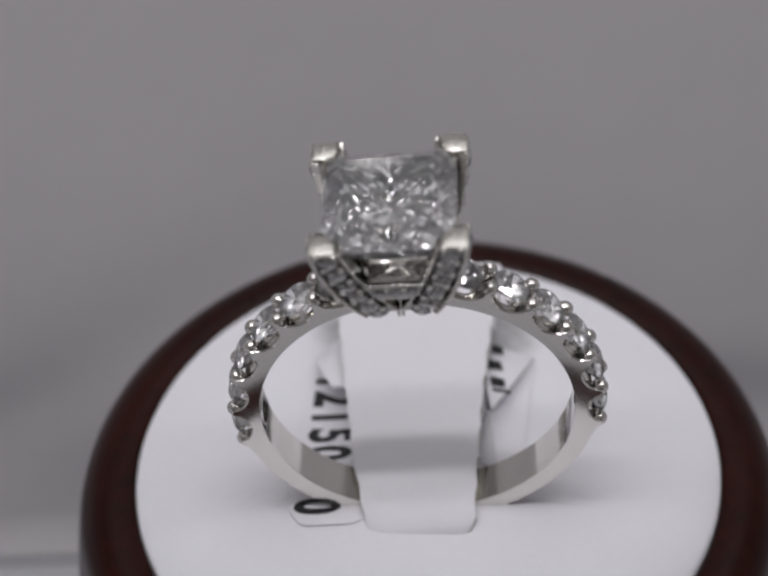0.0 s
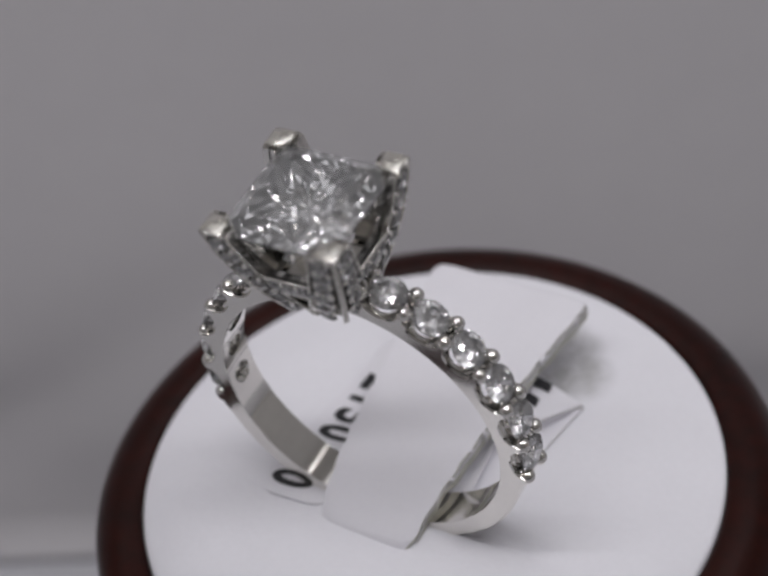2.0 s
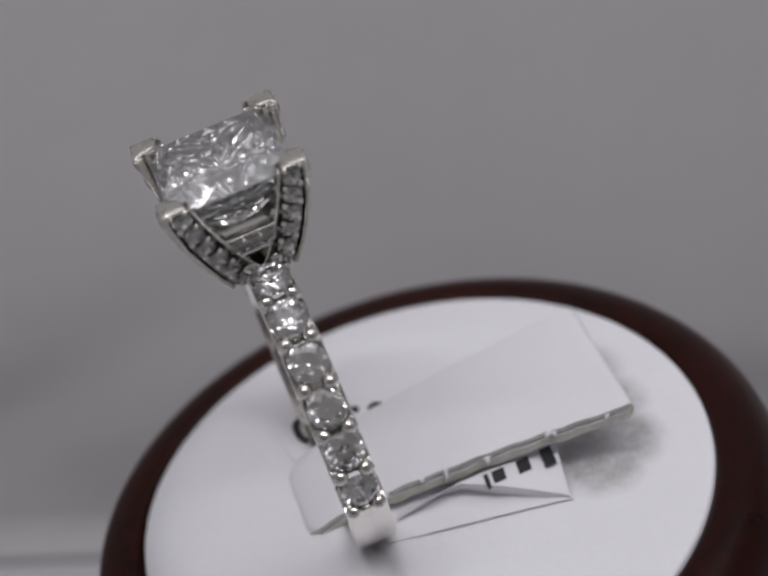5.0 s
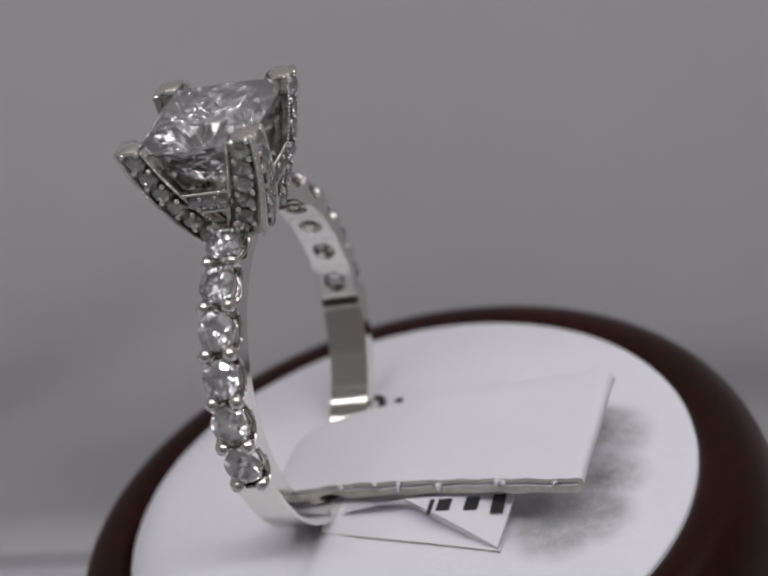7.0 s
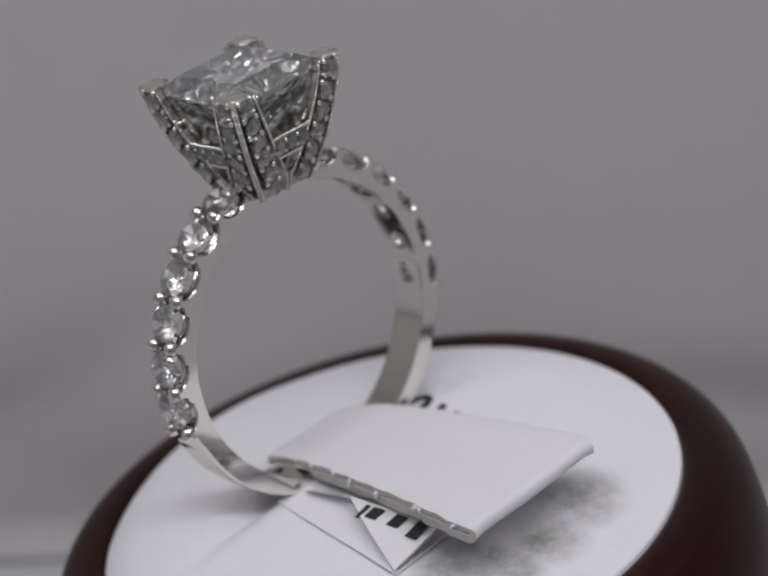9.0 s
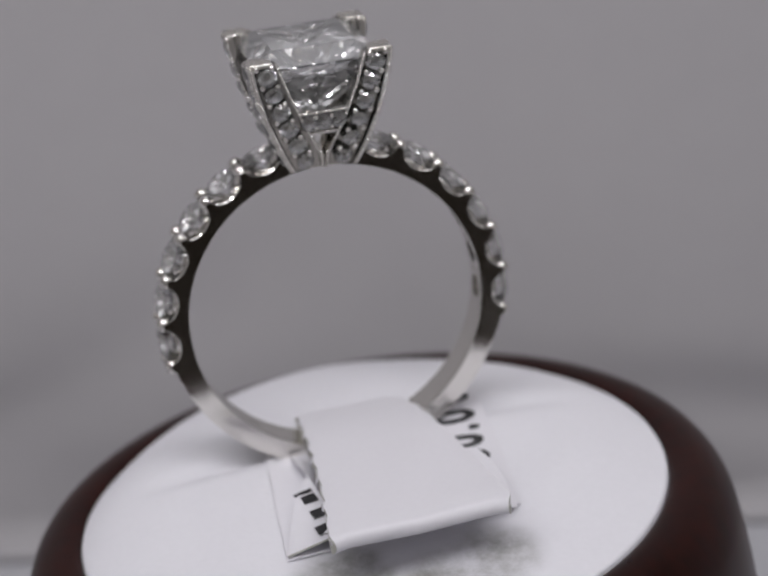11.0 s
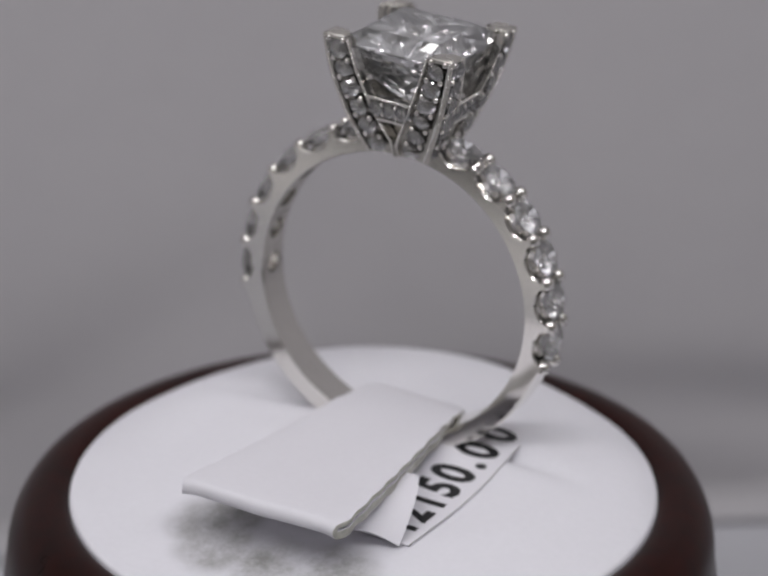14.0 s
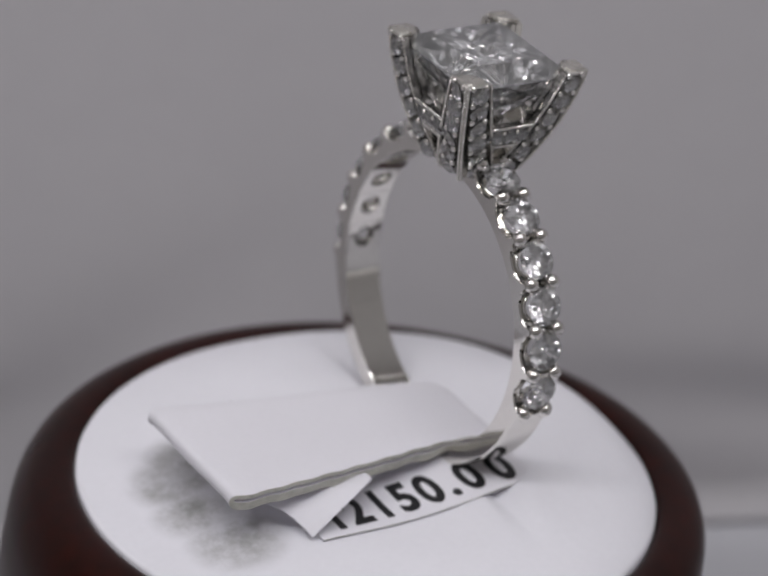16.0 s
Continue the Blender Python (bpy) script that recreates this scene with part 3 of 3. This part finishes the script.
def sheet(name, nx, ny, where, thick, mat, parent, label, edge=None):
    """A sheet of paper with real thickness; where(i, j) with both from 0 to 1 gives its upper side."""
    bm = bmesh.new()
    top = [[bm.verts.new(where(i / nx, j / ny)) for i in range(nx + 1)] for j in range(ny + 1)]
    low = [[bm.verts.new(v.co + Vector((0, 0, -thick))) for v in r] for r in top]
    for j in range(ny):
        for i in range(nx):
            bm.faces.new((top[j][i], top[j][i + 1], top[j + 1][i + 1], top[j + 1][i]))
            bm.faces.new((low[j][i], low[j + 1][i], low[j + 1][i + 1], low[j][i + 1]))
    sides = []
    for j in range(ny):
        sides.append(bm.faces.new((top[j][0], top[j + 1][0], low[j + 1][0], low[j][0])))
        sides.append(bm.faces.new((top[j][nx], low[j][nx], low[j + 1][nx], top[j + 1][nx])))
    for i in range(nx):
        bm.faces.new((top[0][i], low[0][i], low[0][i + 1], top[0][i + 1]))
        bm.faces.new((top[ny][i], top[ny][i + 1], low[ny][i + 1], low[ny][i]))
    bm.verts.index_update()
    if edge:
        for f in sides:
            f.material_index = 1
    ob = part(name, bm, mat, parent, label, smooth=True)
    if edge:
        ob.data.materials.append(edge)
    ob.data.set_sharp_from_angle(angle=radians(40))
    return ob


def strip_height(x, y):
    """The printed strip lies on the cushion and lifts where it passes under the shank."""
    return pad_height(x, y, False) + 0.19


def price_tag():
    thing = tagged(new("price_tag"), "folded white paper price tag with black print", "price tag")

    # the folded card: two layers that meet in a round fold at its far end
    def under(y):
        """Depth of the lower layer; it is pressed thin where it crosses the shank."""
        return -0.95 + 0.33 * math.exp(-((y - 0.1) / 1.7) ** 4)
    n = 44
    ys = [-2.8 + 18.55 * j / n for j in range(n + 1)]
    arc = [math.pi * k / 10 for k in range(1, 10)]
    outer = [(y, 0.0) for y in ys]
    outer += [(15.75 + 0.47 * math.sin(a), -0.475 + 0.475 * math.cos(a)) for a in arc]
    outer += [(y, under(y) + 0.05 * math.sin(y * 1.9) * min(1, (15.75 - y) / 3)) for y in ys[::-1]]
    outer += [(-2.8 - 0.45 * math.sin(a), under(-2.8) / 2 * (1 + math.cos(a))) for a in arc]
    # the inner side of the folded sheet
    inner = []
    for y, dz in outer:
        m_ = under(min(y, 15.75)) / 2
        inner.append((max(-2.85, min(15.8, y)) if abs(y - 6.5) < 9.3 else (15.95 if y > 6 else -2.98), m_ + (dz - m_) * 0.2))
    bm = bmesh.new()
    loops = []
    for path in (outer, inner):
        rings = []
        for k in range(15):
            u = k / 14
            bow = 0.06 * math.cos(math.pi * (u - 0.5)) - 0.16 * max(0.0, abs(u - 0.5) - 0.42) / 0.08 * (0.3 if path is inner else 1)
            ring_ = []
            for y, dz in path:
                a_, b_ = card_half(min(max(y, -3.3), 15.8))
                # the corners are rubbed round
                trim = 0.35 * max(0.0, (y - 15.0) / 1.2) ** 2 + 0.5 * max(0.0, (-2.3 - y) / 1.0) ** 2
                x = (a_ + trim) + (b_ - a_ - 2 * trim) * u
                wob = 0.035 * math.sin(y * 1.7 + u * 3) * (1 if dz < -0.2 else 0)
                ring_.append((x + 0.05 * math.sin(y * 3.1 + 2) * abs(2 * u - 1) ** 3, y + wob, card_height(x, y) + dz + bow))
            rings.append(ring_)
        loops.append(loft(bm, rings))
    for end in (0, -1):
        a_, b_ = loops[0][end], loops[1][end]
        m_ = len(a_)
        for k in range(m_):
            bm.faces.new((a_[k], a_[(k + 1) % m_], b_[(k + 1) % m_], b_[k])).material_index = 1
    card = part("card", bm, PAPER, thing, "folded white card", smooth=True)
    card.data.materials.append(EDGE)
    card.data.set_sharp_from_angle(angle=radians(50))

    def strip(i, j):
        x = -8.2 + (13.2 + 1.0 * j) * i
        front = -2.4 + 3.1 / (1 + math.exp(-(x + 3.2) * 3)) + 1.2 * max(0, (-7.0 - x)) ** 2
        y = front + (11.1 - front) * j
        x += 0.012 * max(0, y) ** 1.8 * max(0.0, -x / 8.2)
        return Vector((x, y, strip_height(x, y)))
    sheet("printed_strip", 36, 40, strip, 0.07, PAPER, thing, "thin white printed strip", EDGE)

    # end of the strip curled back over the print
    def curl(i, j):
        tip, mid, low = Vector((-5.7, 7.3, -7.25)), Vector((-6.75, 9.0, -7.25)), Vector((-6.95, 11.6, -9.3))
        outer = tip * (1 - i) ** 2 + mid * 2 * i * (1 - i) + low * i * i
        inner = Vector((-4.6, 7.3, -7.45)).lerp(Vector((-4.0, 13.0, -8.6)), i)
        return outer.lerp(inner, j) + Vector((0, 0, 0.25 * math.sin(math.pi * j) * (0.3 + i)))
    sheet("curled_end", 14, 14, curl, 0.06, PAPER, thing, "curled end of the strip")

    # corner folded up towards the card, with unreadable black marks
    tip = Vector((5.95, 11.0, strip_height(5.95, 11.0) + 0.2))
    far, crest = Vector((2.6, 11.6, -8.72)), Vector((3.5, 5.5, -7.98))

    def flap(i, j):
        p = crest.lerp(far, i)
        return tip.lerp(p, 0.001 + 0.999 * j) + Vector((0.1, 0.1, 0.16)) * (math.sin(math.pi * j) * math.sin(math.pi * i)) + Vector((0.15, -0.1, 0.34)) * math.sin(math.pi * j) * (1 - i) ** 3
    sheet("folded_corner", 12, 12, flap, 0.12, PAPER, thing, "folded-up corner with black marks", EDGE)

    # the fold under that corner, an upright crease that runs out at the tip
    def crease(i, j):
        k = min(1.0, i / 0.4)
        top = Vector((3.7, 1.7, strip_height(3.7, 1.7) + 0.3)).lerp(crest, k * (2 - k))
        m_ = max(0.0, (i - 0.4) / 0.6)
        top = top.lerp(tip, m_) - Vector((0, 0, 0.01)) + Vector((0.15, -0.1, 0.34)) * math.sin(math.pi * m_)
        x, y = top.x - 1.0 * (1 - i), top.y + 0.5 * (1 - i)
        return Vector((x, y, strip_height(x, y) + 0.02)).lerp(top, j) + Vector((-0.15, 0, 0)) * math.sin(math.pi * j) * (1 - i)
    sheet("raised_fold", 24, 6, crease, 0.05, PAPER, thing, "raised fold of the strip")
    along = (far - crest).normalized()
    down = (tip - crest) - along * (tip - crest).dot(along)
    down.normalize()
    up = down.cross(along)
    up *= 1 if up.z > 0 else -1
    for s0, s1, d0, d1 in ((1.5, 1.75, 0.3, 1.3), (2.0, 2.75, 0.3, 1.1), (3.55, 4.3, 0.3, 1.15), (5.05, 5.75, 0.2, 1.45)):
        bm = bmesh.new()
        rings = []
        for k in (0.13, 0.19):
            rings.append([crest + along * a_ + down * d_ + up * (k + 0.12 * math.sin(math.pi * d_ / 3.4)) for a_, d_ in
                          ((s0, d0), (s0 - 0.1, (d0 + d1) / 2), (s0 - 0.2, d1), (s1 - 0.2, d1), (s1 - 0.1, (d0 + d1) / 2), (s1, d0))])
        loft(bm, rings, cap=True)
        part("printed_mark", bm, INK, thing, "black printed block")

    # wisps of torn paper along the card's ragged edge
    rng = random.Random(7)
    for k in range(7):
        y = 2.0 + 13.4 * (k + rng.uniform(-0.5, 0.5)) / 6.5
        x = card_half(y)[1]
        z = card_height(x, y) - rng.uniform(0.15, 0.45)
        w, drop, lean = rng.uniform(0.06, 0.3), rng.uniform(0.2, 0.8), rng.uniform(-0.2, 0.2)
        bm = bmesh.new()
        rings = []
        for m_ in range(4):
            f = m_ / 3
            ww = w * (1 - 0.6 * f)
            cx, cy, cz = x + 0.02 + 0.12 * math.sin(f * 2.4), y + lean * f, z - drop * f
            rings.append([(cx, cy - ww, cz), (cx + 0.07, cy, cz), (cx, cy + ww, cz), (cx - 0.05, cy, cz)])
        loft(bm, rings, cap=True)
        part("torn_wisp", bm, PAPER, thing, "torn paper fibres", smooth=True)

    # the price, read along -y
    for ch, y in zip("12150.00", (9.65, 8.2, 6.65, 5.1, 3.55, 2.3, 1.0, -0.95)):
        cu = bpy.data.curves.new("figure", "FONT")
        cu.body, cu.size, cu.align_x, cu.resolution_u = ch, 3.55, "CENTER", 4
        cu.offset = 0.13
        tmp = bpy.data.objects.new("figure", cu)
        me = bpy.data.meshes.new_from_object(tmp)
        bpy.data.objects.remove(tmp)
        bm = bmesh.new()
        bm.from_mesh(me)
        bpy.data.meshes.remove(me)
        bmesh.ops.subdivide_edges(bm, edges=[e for e in bm.edges if e.calc_length() > 0.5], cuts=2)
        for v in bm.verts:
            px, py = -7.6 + v.co.y, y - v.co.x * 0.74
            px, py = px + 0.095 * (py + 0.95) - 0.002 * (py + 0.95) ** 2, py - 0.012 * (py + 0.95)
            v.co = Vector((px, py, strip_height(px, py) + 0.012))
        part("printed_figure", bm, INK, thing, "black printed figure")
    return thing


display = ring_display()
ring = engagement_ring()
tag = price_tag()


# ---- what moves: the display turns, and the ring and its tag turn with it ----
def motions():
    for thing, start in ((display, RING @ PAD_LOCAL), (ring, RING), (tag, RING)):
        walk(thing, [(t, Matrix.Rotation(radians(a), 4, "Z") @ start) for t, a in TURN])


motions()
